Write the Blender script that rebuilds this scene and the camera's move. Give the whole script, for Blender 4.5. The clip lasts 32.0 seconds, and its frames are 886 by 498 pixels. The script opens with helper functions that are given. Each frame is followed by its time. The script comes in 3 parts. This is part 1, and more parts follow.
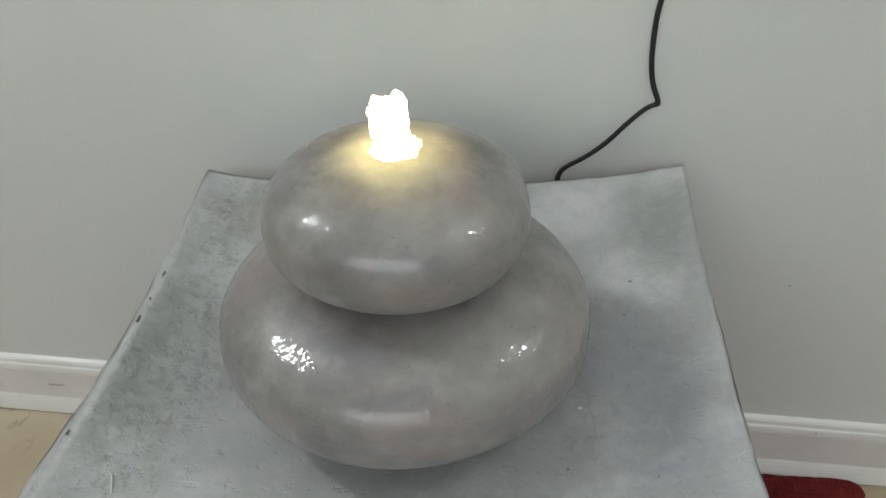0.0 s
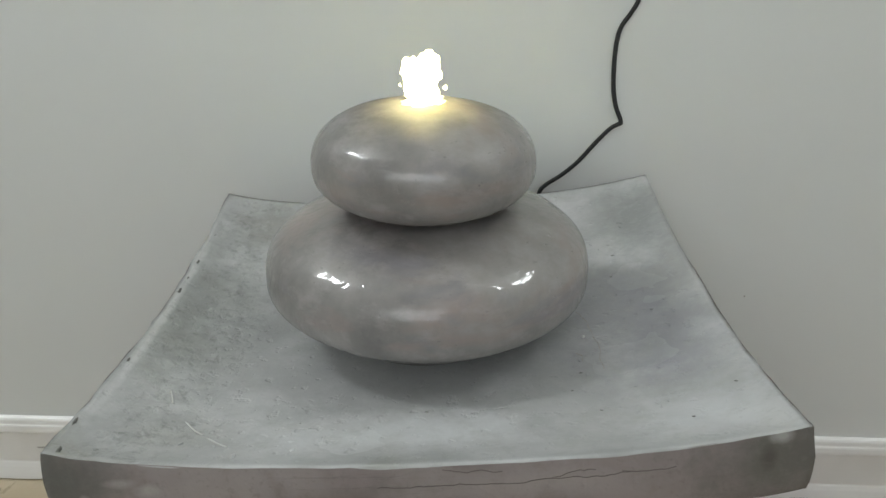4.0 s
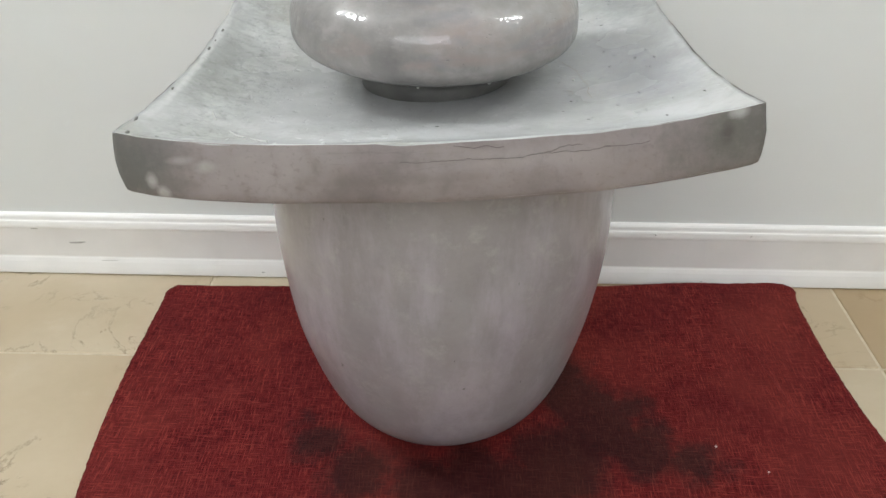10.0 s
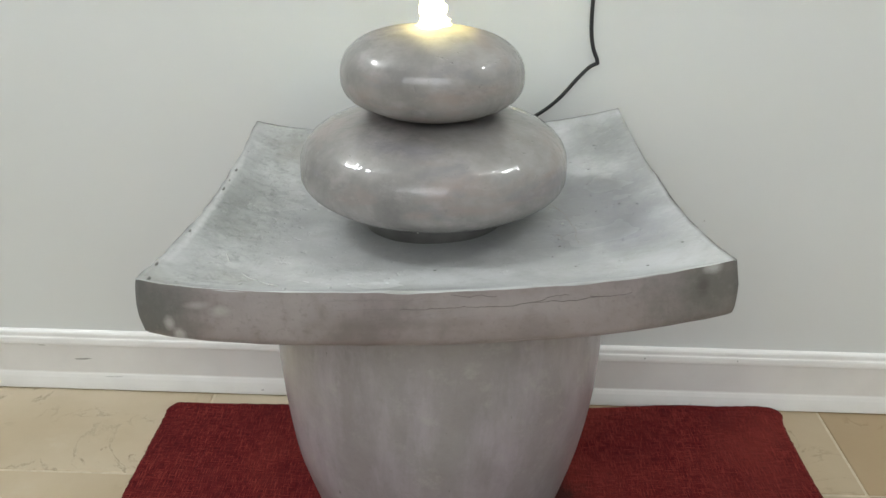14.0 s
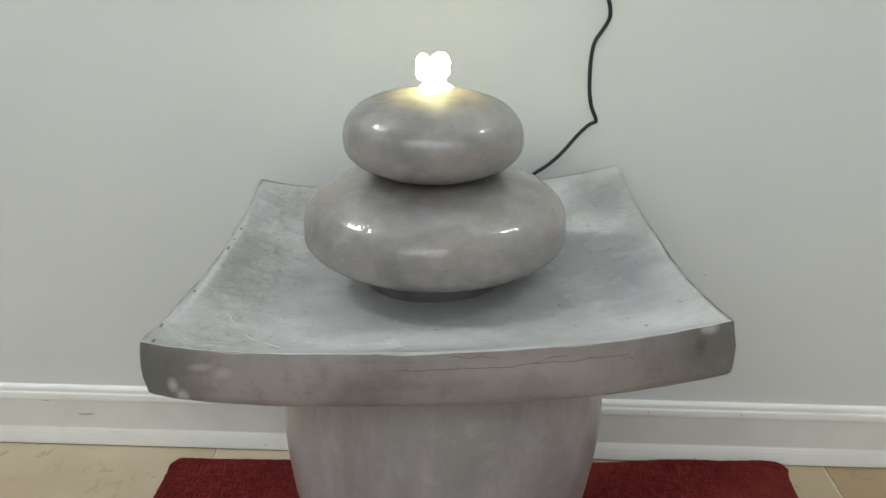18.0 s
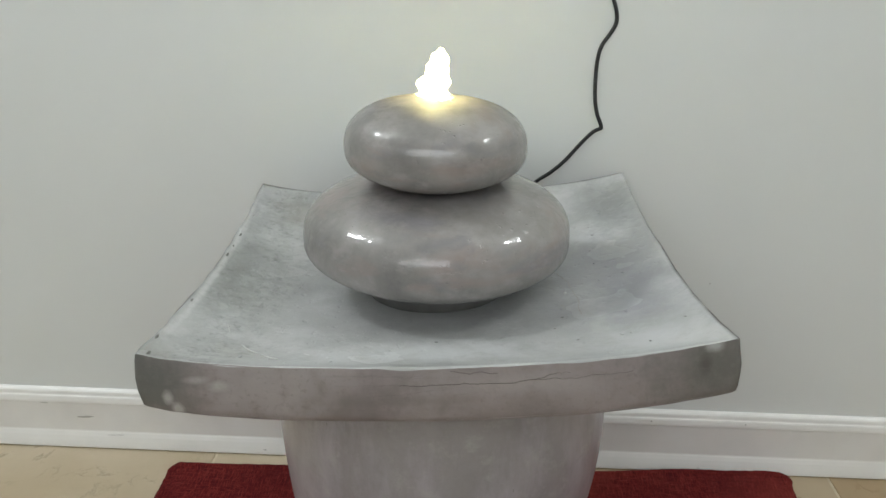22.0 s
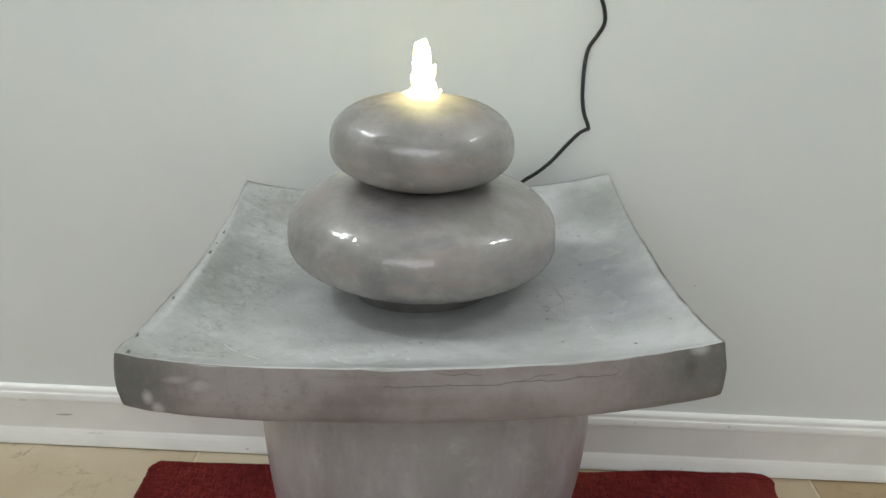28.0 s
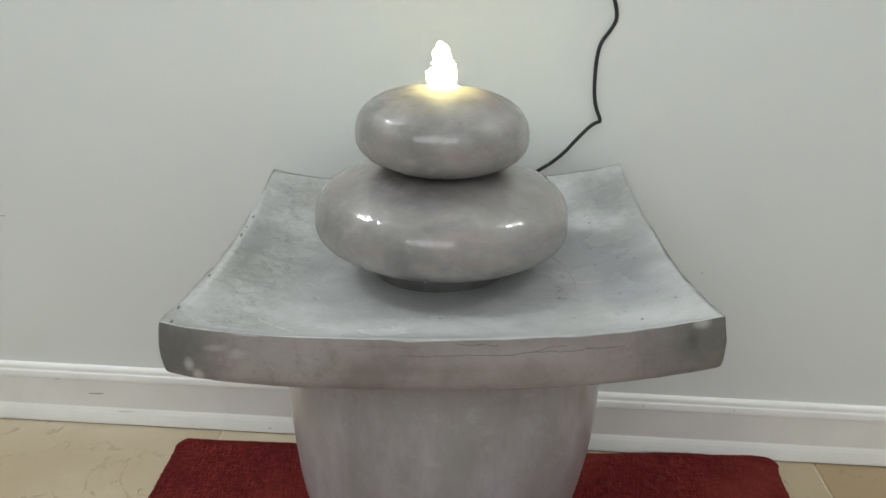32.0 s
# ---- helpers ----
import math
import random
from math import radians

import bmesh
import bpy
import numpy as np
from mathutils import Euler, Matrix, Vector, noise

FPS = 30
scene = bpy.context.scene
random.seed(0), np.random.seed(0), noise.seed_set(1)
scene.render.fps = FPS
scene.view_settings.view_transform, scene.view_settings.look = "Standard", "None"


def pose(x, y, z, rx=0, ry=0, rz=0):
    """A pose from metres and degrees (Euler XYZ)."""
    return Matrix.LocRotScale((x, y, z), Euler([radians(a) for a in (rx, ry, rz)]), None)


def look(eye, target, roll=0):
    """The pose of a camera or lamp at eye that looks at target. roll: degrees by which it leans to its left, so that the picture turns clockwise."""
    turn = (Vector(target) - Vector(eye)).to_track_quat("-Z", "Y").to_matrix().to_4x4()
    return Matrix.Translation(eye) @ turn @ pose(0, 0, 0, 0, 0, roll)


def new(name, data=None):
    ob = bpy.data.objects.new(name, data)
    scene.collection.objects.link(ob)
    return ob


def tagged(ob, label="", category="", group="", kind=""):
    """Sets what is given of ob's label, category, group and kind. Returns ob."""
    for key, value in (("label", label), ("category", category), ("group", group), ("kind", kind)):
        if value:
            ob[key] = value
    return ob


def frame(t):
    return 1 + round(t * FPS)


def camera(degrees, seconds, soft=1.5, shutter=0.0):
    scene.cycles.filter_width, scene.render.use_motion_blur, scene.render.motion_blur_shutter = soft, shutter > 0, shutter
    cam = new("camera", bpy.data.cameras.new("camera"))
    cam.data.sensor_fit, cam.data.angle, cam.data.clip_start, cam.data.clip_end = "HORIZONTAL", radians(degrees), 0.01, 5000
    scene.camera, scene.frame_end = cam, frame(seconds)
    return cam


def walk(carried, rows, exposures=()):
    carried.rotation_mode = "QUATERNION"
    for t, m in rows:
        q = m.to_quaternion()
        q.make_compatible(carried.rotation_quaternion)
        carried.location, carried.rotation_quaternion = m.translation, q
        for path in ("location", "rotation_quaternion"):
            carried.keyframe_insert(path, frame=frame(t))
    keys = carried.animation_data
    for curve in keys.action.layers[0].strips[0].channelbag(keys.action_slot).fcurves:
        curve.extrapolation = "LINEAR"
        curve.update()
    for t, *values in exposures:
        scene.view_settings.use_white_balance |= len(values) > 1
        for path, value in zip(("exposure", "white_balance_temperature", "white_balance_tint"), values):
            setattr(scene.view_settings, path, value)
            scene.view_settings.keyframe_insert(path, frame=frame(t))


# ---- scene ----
cam = camera(56.6, 32.0)
PATH = [
    (0, (0.1917, -0.7076, 0.901), (-0.0212, 0.839, -0.3498), -1.5),
    (0.5, (0.1813, -0.7137, 0.8944), (-0.0115, 0.857, -0.3168), -1.54),
    (1, (0.164, -0.7179, 0.8788), (0.0372, 0.866, -0.3117), -0.79),
    (1.5, (0.1653, -0.7368, 0.8635), (0.0654, 0.877, -0.2959), -0.5),
    (2, (0.1587, -0.7697, 0.8522), (0.0487, 0.897, -0.236), -0.31),
    (2.5, (0.1507, -0.7949, 0.8359), (0.0419, 0.915, -0.1852), -0.56),
    (3, (0.1467, -0.818, 0.8187), (0.0461, 0.928, -0.1424), -0.62),
    (3.5, (0.1397, -0.8531, 0.8114), (0.0554, 0.907, -0.1256), -0.07),
    (4, (0.1427, -0.8913, 0.8002), (0.0646, 0.902, -0.0748), -0.23),
    (4.5, (0.1438, -0.9244, 0.7958), (0.0681, 0.88, -0.0564), -0.4),
    (6.5, (0.139, -1.016, 0.792), (0.077, 0.814, -0.012), 0.5),
    (7, (0.144, -1.024, 0.79), (0.089, 0.808, -0.011), -0.1),
    (7.5, (0.143, -1.029, 0.784), (0.091, 0.801, -0.022), -0.1),
    (8, (0.14, -1.032, 0.779), (0.076, 0.792, -0.041), -0.3),
    (8.5, (0.137, -1.038, 0.769), (0.068, 0.761, -0.1), -0.4),
    (9, (0.137, -1.036, 0.749), (0.079, 0.707, -0.231), -0.2),
    (9.5, (0.135, -1.037, 0.732), (0.078, 0.671, -0.306), -0.0),
    (10, (0.133, -1.038, 0.722), (0.084, 0.638, -0.368), -0.0),
    (10.5, (0.135, -1.04, 0.722), (0.086, 0.629, -0.378), -0.1),
    (11, (0.134, -1.04, 0.723), (0.089, 0.63, -0.376), -0.2),
    (11.5, (0.135, -1.041, 0.725), (0.092, 0.635, -0.365), -0.1),
    (12, (0.136, -1.041, 0.725), (0.093, 0.643, -0.353), -0.2),
    (12.5, (0.133, -1.042, 0.731), (0.077, 0.649, -0.336), -0.0),
    (13, (0.132, -1.044, 0.74), (0.088, 0.66, -0.307), 0.4),
    (13.5, (0.133, -1.051, 0.758), (0.09, 0.689, -0.227), 0.1),
    (14, (0.132, -1.06, 0.776), (0.089, 0.734, -0.107), 0.8),
    (14.5, (0.131, -1.065, 0.785), (0.083, 0.759, -0.033), 0.7),
    (15, (0.13, -1.066, 0.79), (0.08, 0.774, 0.009), 0.9),
    (15.5, (0.131, -1.067, 0.79), (0.061, 0.779, 0.023), 0.5),
    (17.5, (0.134, -1.064, 0.792), (0.079, 0.778, 0.016), 0.7),
    (18, (0.136, -1.064, 0.792), (0.078, 0.776, 0.01), 0.4),
    (18.5, (0.136, -1.063, 0.791), (0.073, 0.776, 0.008), 0.4),
    (19, (0.133, -1.062, 0.792), (0.076, 0.773, -0.002), 0.9),
    (19.5, (0.132, -1.057, 0.79), (0.076, 0.776, -0.008), 0.9),
    (20, (0.131, -1.057, 0.792), (0.067, 0.776, -0.005), 0.8),
    (20.5, (0.134, -1.055, 0.795), (0.059, 0.779, 0.001), 0.5),
    (21, (0.139, -1.051, 0.802), (0.07, 0.783, 0.005), 0.2),
    (21.5, (0.143, -1.049, 0.801), (0.078, 0.788, 0.012), 0.2),
    (22, (0.138, -1.048, 0.799), (0.07, 0.788, 0.01), 0.8),
    (22.5, (0.137, -1.048, 0.799), (0.085, 0.789, 0.011), 1.2),
    (23, (0.138, -1.046, 0.798), (0.093, 0.791, 0.01), 1.5),
    (23.5, (0.137, -1.045, 0.798), (0.099, 0.792, 0.009), 1.7),
    (24, (0.137, -1.045, 0.798), (0.093, 0.793, 0.01), 1.7),
    (24.5, (0.137, -1.044, 0.797), (0.088, 0.792, 0.007), 1.5),
    (25, (0.137, -1.044, 0.797), (0.091, 0.793, 0.008), 1.5),
    (25.5, (0.136, -1.043, 0.797), (0.091, 0.794, 0.009), 1.5),
    (27.5, (0.137, -1.043, 0.799), (0.105, 0.795, 0.014), 1.9),
    (28, (0.138, -1.042, 0.798), (0.105, 0.794, 0.006), 1.8),
    (28.5, (0.14, -1.043, 0.797), (0.112, 0.79, -0.002), 1.9),
    (29, (0.138, -1.045, 0.799), (0.107, 0.789, 0.002), 2.0),
    (29.5, (0.137, -1.045, 0.802), (0.119, 0.793, 0.013), 2.5),
    (30, (0.137, -1.05, 0.806), (0.111, 0.793, 0.031), 2.2),
    (30.5, (0.137, -1.051, 0.806), (0.097, 0.791, 0.027), 2.2),
    (31, (0.135, -1.056, 0.807), (0.084, 0.784, 0.025), 2.2),
    (31.5, (0.136, -1.067, 0.805), (0.075, 0.772, 0.021), 1.8),
    (32, (0.133, -1.093, 0.803), (0.071, 0.74, 0.006), 1.8),
]
walk(cam, [(t, look(eye, target, roll)) for t, eye, target, roll in PATH], exposures=[
    (0.0, -0.04, 6500, 10), (1.0, -0.06, 6500, 10), (4.0, -0.02, 6500, 10), (7.0, 0.04, 6500, 10), (8.5, 0.26, 6500, 10), (9.0, 0.40, 6500, 10), (9.5, 0.68, 6500, 12), (10.5, 0.79, 6500, 13), (13.0, 0.81, 6500, 13),
    (14.0, 0.49, 6500, 11), (15.0, 0.26, 6500, 10), (19.0, 0.26, 6500, 10), (32.0, 0.28, 6500, 10)])

# ---- world and daylight ----
world = bpy.data.worlds.new("world")
scene.world = world
world.use_nodes = True
wn = world.node_tree
sky = wn.nodes.new("ShaderNodeTexSky")
sky.sky_type, sky.sun_disc, sky.sun_elevation, sky.sun_rotation = "NISHITA", False, radians(40), radians(200)
wn.links.new(sky.outputs[0], wn.nodes["Background"].inputs[0])
wn.nodes["Background"].inputs[1].default_value = 0.1


def area_lamp(name, m, width, height, watts, colour):
    data = bpy.data.lights.new(name, "AREA")
    data.shape, data.size, data.size_y, data.energy, data.color = "RECTANGLE", width, height, watts, colour
    ob = new(name, data)
    ob.matrix_world = m
    return ob


# Unseen walls and ceiling, placed to aim and bounce the light.
WEST, EAST, SOUTH, CEIL = -1.6, 1.8, -2.5, 2.7
# The wall behind the fountain stands a little askew.
WALL_TURN = pose(-0.4, 0, 0) @ pose(0, 0, 0, 0, 0, -0.29) @ pose(0.4, 0, 0)
# Added lamps standing in for daylight, set in unseen window openings.
DAYLIGHT = (0.912, 0.973, 0.978)
area_lamp("window_light_west", look((WEST + 0.02, -0.20, 2.38), (0, -0.24, 1.6)), 0.25, 0.36, 15.8, DAYLIGHT)
area_lamp("window_light_east", look((EAST - 0.02, -0.17, 2.42), (0, -0.21, 1.6)), 0.19, 0.27, 6.4, DAYLIGHT)
area_lamp("window_light_south", look((-0.15, SOUTH + 0.02, 1.95), (-0.05, 0, 0.85)), 2.4, 1.2, 16.6, DAYLIGHT)


# ---- materials ----
class Mat:
    """A node material under construction."""

    def __init__(self, name):
        self.m = bpy.data.materials.new(name)
        self.m.use_nodes = True
        self.t = self.m.node_tree
        self.b = self.t.nodes["Principled BSDF"]
        self.co = self.t.nodes.new("ShaderNodeTexCoord").outputs["Object"]
        self.world_co = self.t.nodes.new("ShaderNodeNewGeometry").outputs["Position"]

    def node(self, kind, **ins):
        n = self.t.nodes.new(kind)
        for k, v in ins.items():
            self.put(n.inputs[k.replace("_", " ")], v)
        return n

    def put(self, socket, v):
        if isinstance(v, bpy.types.NodeSocket):
            self.t.links.new(v, socket)
        else:
            socket.default_value = v

    def noise(self, scale, detail=4.0, rough=0.55, stretch=None, co=None, dist=0.0):
        co = co or self.co
        if stretch:
            mp = self.node("ShaderNodeMapping", Vector=co)
            mp.inputs["Scale"].default_value = stretch
            co = mp.outputs[0]
        return self.node("ShaderNodeTexNoise", Vector=co, Scale=scale, Detail=detail, Roughness=rough, Distortion=dist).outputs["Fac"]

    def ramp(self, fac, *stops):
        n = self.node("ShaderNodeValToRGB", Fac=fac)
        e = n.color_ramp.elements
        for i, (p, c) in enumerate(stops):
            el = e[i] if i < 2 else e.new(p)
            el.position = p
            el.color = (*c, 1) if isinstance(c, tuple) else (c, c, c, 1)
        return n.outputs["Color"]

    def mix(self, fac, a, b, mode="MIX"):
        n = self.t.nodes.new("ShaderNodeMix")
        n.data_type, n.blend_type = "RGBA", mode
        self.put(n.inputs["Factor"], fac)
        for sock, v in ((n.inputs[6], a), (n.inputs[7], b)):
            self.put(sock, (*v, 1) if isinstance(v, tuple) else v)
        return n.outputs[2]

    def maths(self, op, a, b=0.0):
        n = self.t.nodes.new("ShaderNodeMath")
        n.operation = op
        self.put(n.inputs[0], a)
        self.put(n.inputs[1], b)
        return n.outputs[0]

    def bump(self, *layers):
        normal = None
        for height, strength, distance in layers:
            n = self.node("ShaderNodeBump", Height=height, Strength=strength, Distance=distance)
            if normal is not None:
                self.t.links.new(normal, n.inputs["Normal"])
            normal = n.outputs[0]
        self.t.links.new(normal, self.b.inputs["Normal"])
        return normal

    def set(self, colour=None, rough=None, **more):
        if colour is not None:
            self.put(self.b.inputs["Base Color"], (*colour, 1) if isinstance(colour, tuple) else colour)
        if rough is not None:
            self.put(self.b.inputs["Roughness"], rough)
        for k, v in more.items():
            self.put(self.b.inputs[k.replace("_", " ")], v)
        return self.m


def wall_paint():
    a = Mat("wall_paint")
    c = a.ramp(a.noise(1.3, 3), (0.3, (0.695, 0.71, 0.695)), (0.7, (0.735, 0.748, 0.733)))
    a.bump((a.noise(260, 3), 0.10, 0.0006), (a.noise(9, 3), 0.08, 0.004))
    return a.set(c, 0.55)


def trim_paint():
    a = Mat("white_trim_paint")
    c = a.ramp(a.noise(14, 5), (0.25, (0.755, 0.737, 0.712)), (0.6, (0.81, 0.792, 0.768)))
    a.bump((a.noise(60, 3, stretch=(0.15, 1, 1)), 0.08, 0.001))
    return a.set(c, 0.28)


def concrete(name, light, dark, patch, white, rough, seed, stains_and_shading=(), strata=0.0, crust=0.25, wet=0.0, scaly=False, pits=0.5):
    a = Mat(name)
    mp = a.node("ShaderNodeMapping", Vector=a.co)
    mp.inputs["Location"].default_value = (seed, seed * 1.7, seed * 0.3)
    co = mp.outputs[0]
    c = a.ramp(a.noise(7, 6, 0.6, co=co), (0.36, dark), (0.62, light))
    c = a.mix(a.ramp(a.noise(11, 4, 0.5, co=co, dist=0.3), (0.55, 0.0), (0.72, 0.75)), c, patch)
    c = a.mix(a.ramp(a.noise(12, 5, 0.55, co=co), (0.51, 0.0), (0.70, 0.55)), c, white)
    c = a.mix(a.ramp(a.noise(240, 3, co=co), (0.30, 0.35), (0.42, 0.0)), c, dark)
    seam = a.ramp(a.maths("ABSOLUTE", a.maths("SUBTRACT", a.noise(30, 5, 0.55, co=co, stretch=(0.22, 0.22, 3.0), dist=0.15), 0.5)), (0.0, 1.0), (0.014, 0.0))
    seam = a.maths("MULTIPLY", a.maths("MULTIPLY", seam, strata), a.ramp(a.noise(9, 2, co=co), (0.50, 0.0), (0.60, 1.0)))
    c = a.mix(seam, c, tuple(v * 0.35 for v in dark))
    # Uneven blots by place, reach, colour and strength: stains, painted shade and sheen.
    for place, reach, tone, strength in stains_and_shading:
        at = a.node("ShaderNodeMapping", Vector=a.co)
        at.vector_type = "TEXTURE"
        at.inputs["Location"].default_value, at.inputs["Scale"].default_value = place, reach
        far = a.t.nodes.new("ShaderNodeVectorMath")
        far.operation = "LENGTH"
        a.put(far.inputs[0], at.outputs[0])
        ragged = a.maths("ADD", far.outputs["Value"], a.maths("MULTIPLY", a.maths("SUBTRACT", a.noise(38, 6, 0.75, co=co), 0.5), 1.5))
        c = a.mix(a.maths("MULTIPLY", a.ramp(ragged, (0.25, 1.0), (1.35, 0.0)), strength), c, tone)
    c = a.mix(a.ramp(a.noise(48, 4, 0.6, co=co), (0.30, 0.22), (0.48, 0.0)), c, patch)
    c = a.mix(a.ramp(a.noise(120, 4, 0.7, co=co), (0.52, 0.0), (0.72, 0.10)), c, white)
    pit = a.ramp(a.noise(95, 3, 0.5, co=co), (0.30, 0.0), (0.40, 1.0))
    if scaly:
        # One flank has a scaly, pitted crust of dried lime.
        side = a.node("ShaderNodeSeparateXYZ", Vector=a.co).outputs["X"]
        side = a.maths("ADD", side, a.maths("MULTIPLY", a.maths("SUBTRACT", a.noise(18, 5, 0.6, co=co), 0.5), 0.10))
        flank = a.ramp(a.maths("MULTIPLY", side, -1.0), (0.135, 0.0), (0.175, 1.0), (0.205, 1.0), (0.222, 0.25))
        holes = a.ramp(a.noise(130, 4, 0.65, co=co), (0.34, 1.0), (0.49, 0.0))
        flakes = a.ramp(a.noise(85, 4, 0.65, co=co), (0.54, 0.0), (0.70, 1.0))
        blots = a.ramp(a.noise(44, 5, 0.7, co=co, dist=0.4), (0.40, 1.0), (0.52, 0.0))
        c = a.mix(a.maths("MULTIPLY", a.maths("MULTIPLY", flank, blots), 0.32), c, (0.22, 0.228, 0.205))
        c = a.mix(a.maths("MULTIPLY", a.maths("MULTIPLY", flank, holes), 0.4), c, (0.15, 0.16, 0.14))
        c = a.mix(a.maths("MULTIPLY", a.maths("MULTIPLY", flank, flakes), 0.3), c, (0.50, 0.51, 0.48))
        pit = a.maths("SUBTRACT", pit, a.maths("MULTIPLY", a.maths("MULTIPLY", flank, holes), 0.8))
    a.bump((a.noise(75, 5, 0.7, co=co), crust, 0.0030), (pit, pits, 0.0014), (a.noise(420, 2, co=co), 0.18, 0.0006), (a.noise(34, 4, 0.5, co=co), 0.14, 0.0028), (a.maths("SUBTRACT", 1.0, seam), 0.5, 0.0015))
    damp = a.maths("MULTIPLY", a.ramp(a.noise(6, 4, co=co), (0.35, 0.5), (0.6, 1.0)), wet)
    return a.set(c, a.ramp(a.noise(10, 4, co=co), (0.3, rough - 0.1), (0.7, rough + 0.1)), Coat_Weight=damp, Coat_Roughness=a.ramp(a.noise(9, 3, co=co), (0.30, 0.13), (0.70, 0.30)), Coat_IOR=1.36)


def wet_stone(name="wet_grey_stone", shade=1.0):
    a = Mat(name)

    def tone(r, g, b):
        return (r * shade, g * shade, b * shade)

    c = a.ramp(a.noise(11, 6, 0.62), (0.34, tone(0.152, 0.141, 0.136)), (0.66, tone(0.308, 0.286, 0.272)))
    c = a.mix(a.ramp(a.noise(8, 5, 0.6, stretch=(1, 1, 4), dist=0.5), (0.50, 0.0), (0.66, 0.7)), c, tone(0.265, 0.205, 0.19))
    c = a.mix(a.ramp(a.noise(13, 5, 0.6, stretch=(1, 1, 3), dist=0.4), (0.54, 0.0), (0.68, 0.6)), c, tone(0.19, 0.178, 0.196))
    c = a.mix(a.ramp(a.noise(150, 2), (0.20, 0.5), (0.26, 0.0)), c, tone(0.10, 0.094, 0.09))
    pits = a.maths("MULTIPLY", a.ramp(a.noise(170, 3, 0.5, stretch=(1, 1, 2.5)), (0.26, 1.0), (0.33, 0.0)), a.ramp(a.noise(16, 3), (0.48, 0.0), (0.60, 1.0)))
    c = a.mix(a.maths("MULTIPLY", pits, 0.35), c, tone(0.10, 0.092, 0.088))
    c = a.mix(a.ramp(a.noise(34, 6, 0.7, stretch=(1, 1, 2)), (0.52, 0.0), (0.70, 0.35)), c, tone(0.36, 0.335, 0.325))
    a.bump((a.maths("SUBTRACT", 1.0, pits), 0.5, 0.001), (a.ramp(a.noise(120, 2), (0.22, 0.0), (0.30, 1.0)), 0.3, 0.0008), (a.noise(26, 3, stretch=(1, 1, 2)), 0.12, 0.002))
    # The film of running water: a rippled clear coat, most restless round the outlet.
    flat = a.node("ShaderNodeMapping", Vector=a.co)
    flat.inputs["Scale"].default_value = (1, 1, 0)
    length = a.t.nodes.new("ShaderNodeVectorMath")
    length.operation = "LENGTH"
    a.put(length.inputs[0], flat.outputs[0])
    away = length.outputs["Value"]
    film = a.node("ShaderNodeBump", Height=a.noise(62, 2, 0.5, stretch=(1, 1, 0.7), dist=1.4), Strength=0.24, Distance=0.004).outputs[0]
    slow = a.node("ShaderNodeBump", Height=a.noise(19, 2, 0.5, dist=0.6), Strength=0.22, Distance=0.004, Normal=film).outputs[0]
    return a.set(c, a.ramp(away, (0.045, 0.6), (0.075, 0.40)), Coat_Weight=a.ramp(away, (0.056, 0.0), (0.076, 1.0)), Coat_Roughness=0.012, Specular_IOR_Level=a.ramp(away, (0.05, 0.10), (0.08, 0.28)), Coat_IOR=1.5, Coat_Normal=slow)


def pot_finish():
    """Smooth cast grey with a lilac bloom, vertical drip streaks, blotches and a few pinholes."""
    a = Mat("smooth_grey_casting")
    c = a.ramp(a.noise(10, 7, 0.68), (0.32, (0.222, 0.204, 0.213)), (0.68, (0.315, 0.292, 0.305)))
    c = a.mix(a.ramp(a.noise(24, 6, 0.65, stretch=(1, 1, 0.3)), (0.46, 0.0), (0.68, 0.65)), c, (0.385, 0.345, 0.395))
    c = a.mix(a.ramp(a.noise(16, 6, 0.7, stretch=(1, 1, 0.5), dist=0.4), (0.54, 0.0), (0.72, 0.5)), c, (0.225, 0.202, 0.194))
    c = a.mix(a.ramp(a.noise(38, 6, 0.75), (0.54, 0.0), (0.70, 0.5)), c, (0.375, 0.362, 0.352))
    c = a.mix(a.ramp(a.noise(70, 5, 0.75, dist=0.5), (0.30, 0.4), (0.46, 0.0)), c, (0.24, 0.225, 0.215))
    pin = a.maths("MULTIPLY", a.ramp(a.noise(210, 2, 0.4, stretch=(1, 1, 0.5)), (0.22, 0.8), (0.25, 0.0)), a.ramp(a.noise(14, 2), (0.45, 0.0), (0.55, 1.0)))
    c = a.mix(pin, c, (0.12, 0.11, 0.11))
    a.bump((a.maths("SUBTRACT", 1.0, pin), 0.4, 0.001), (a.noise(22, 4), 0.25, 0.002), (a.noise(300, 2), 0.06, 0.0005))
    return a.set(c, a.ramp(a.noise(15, 4), (0.3, 0.30), (0.7, 0.46)), Coat_Weight=0.55, Coat_Roughness=0.22, Coat_IOR=1.45)


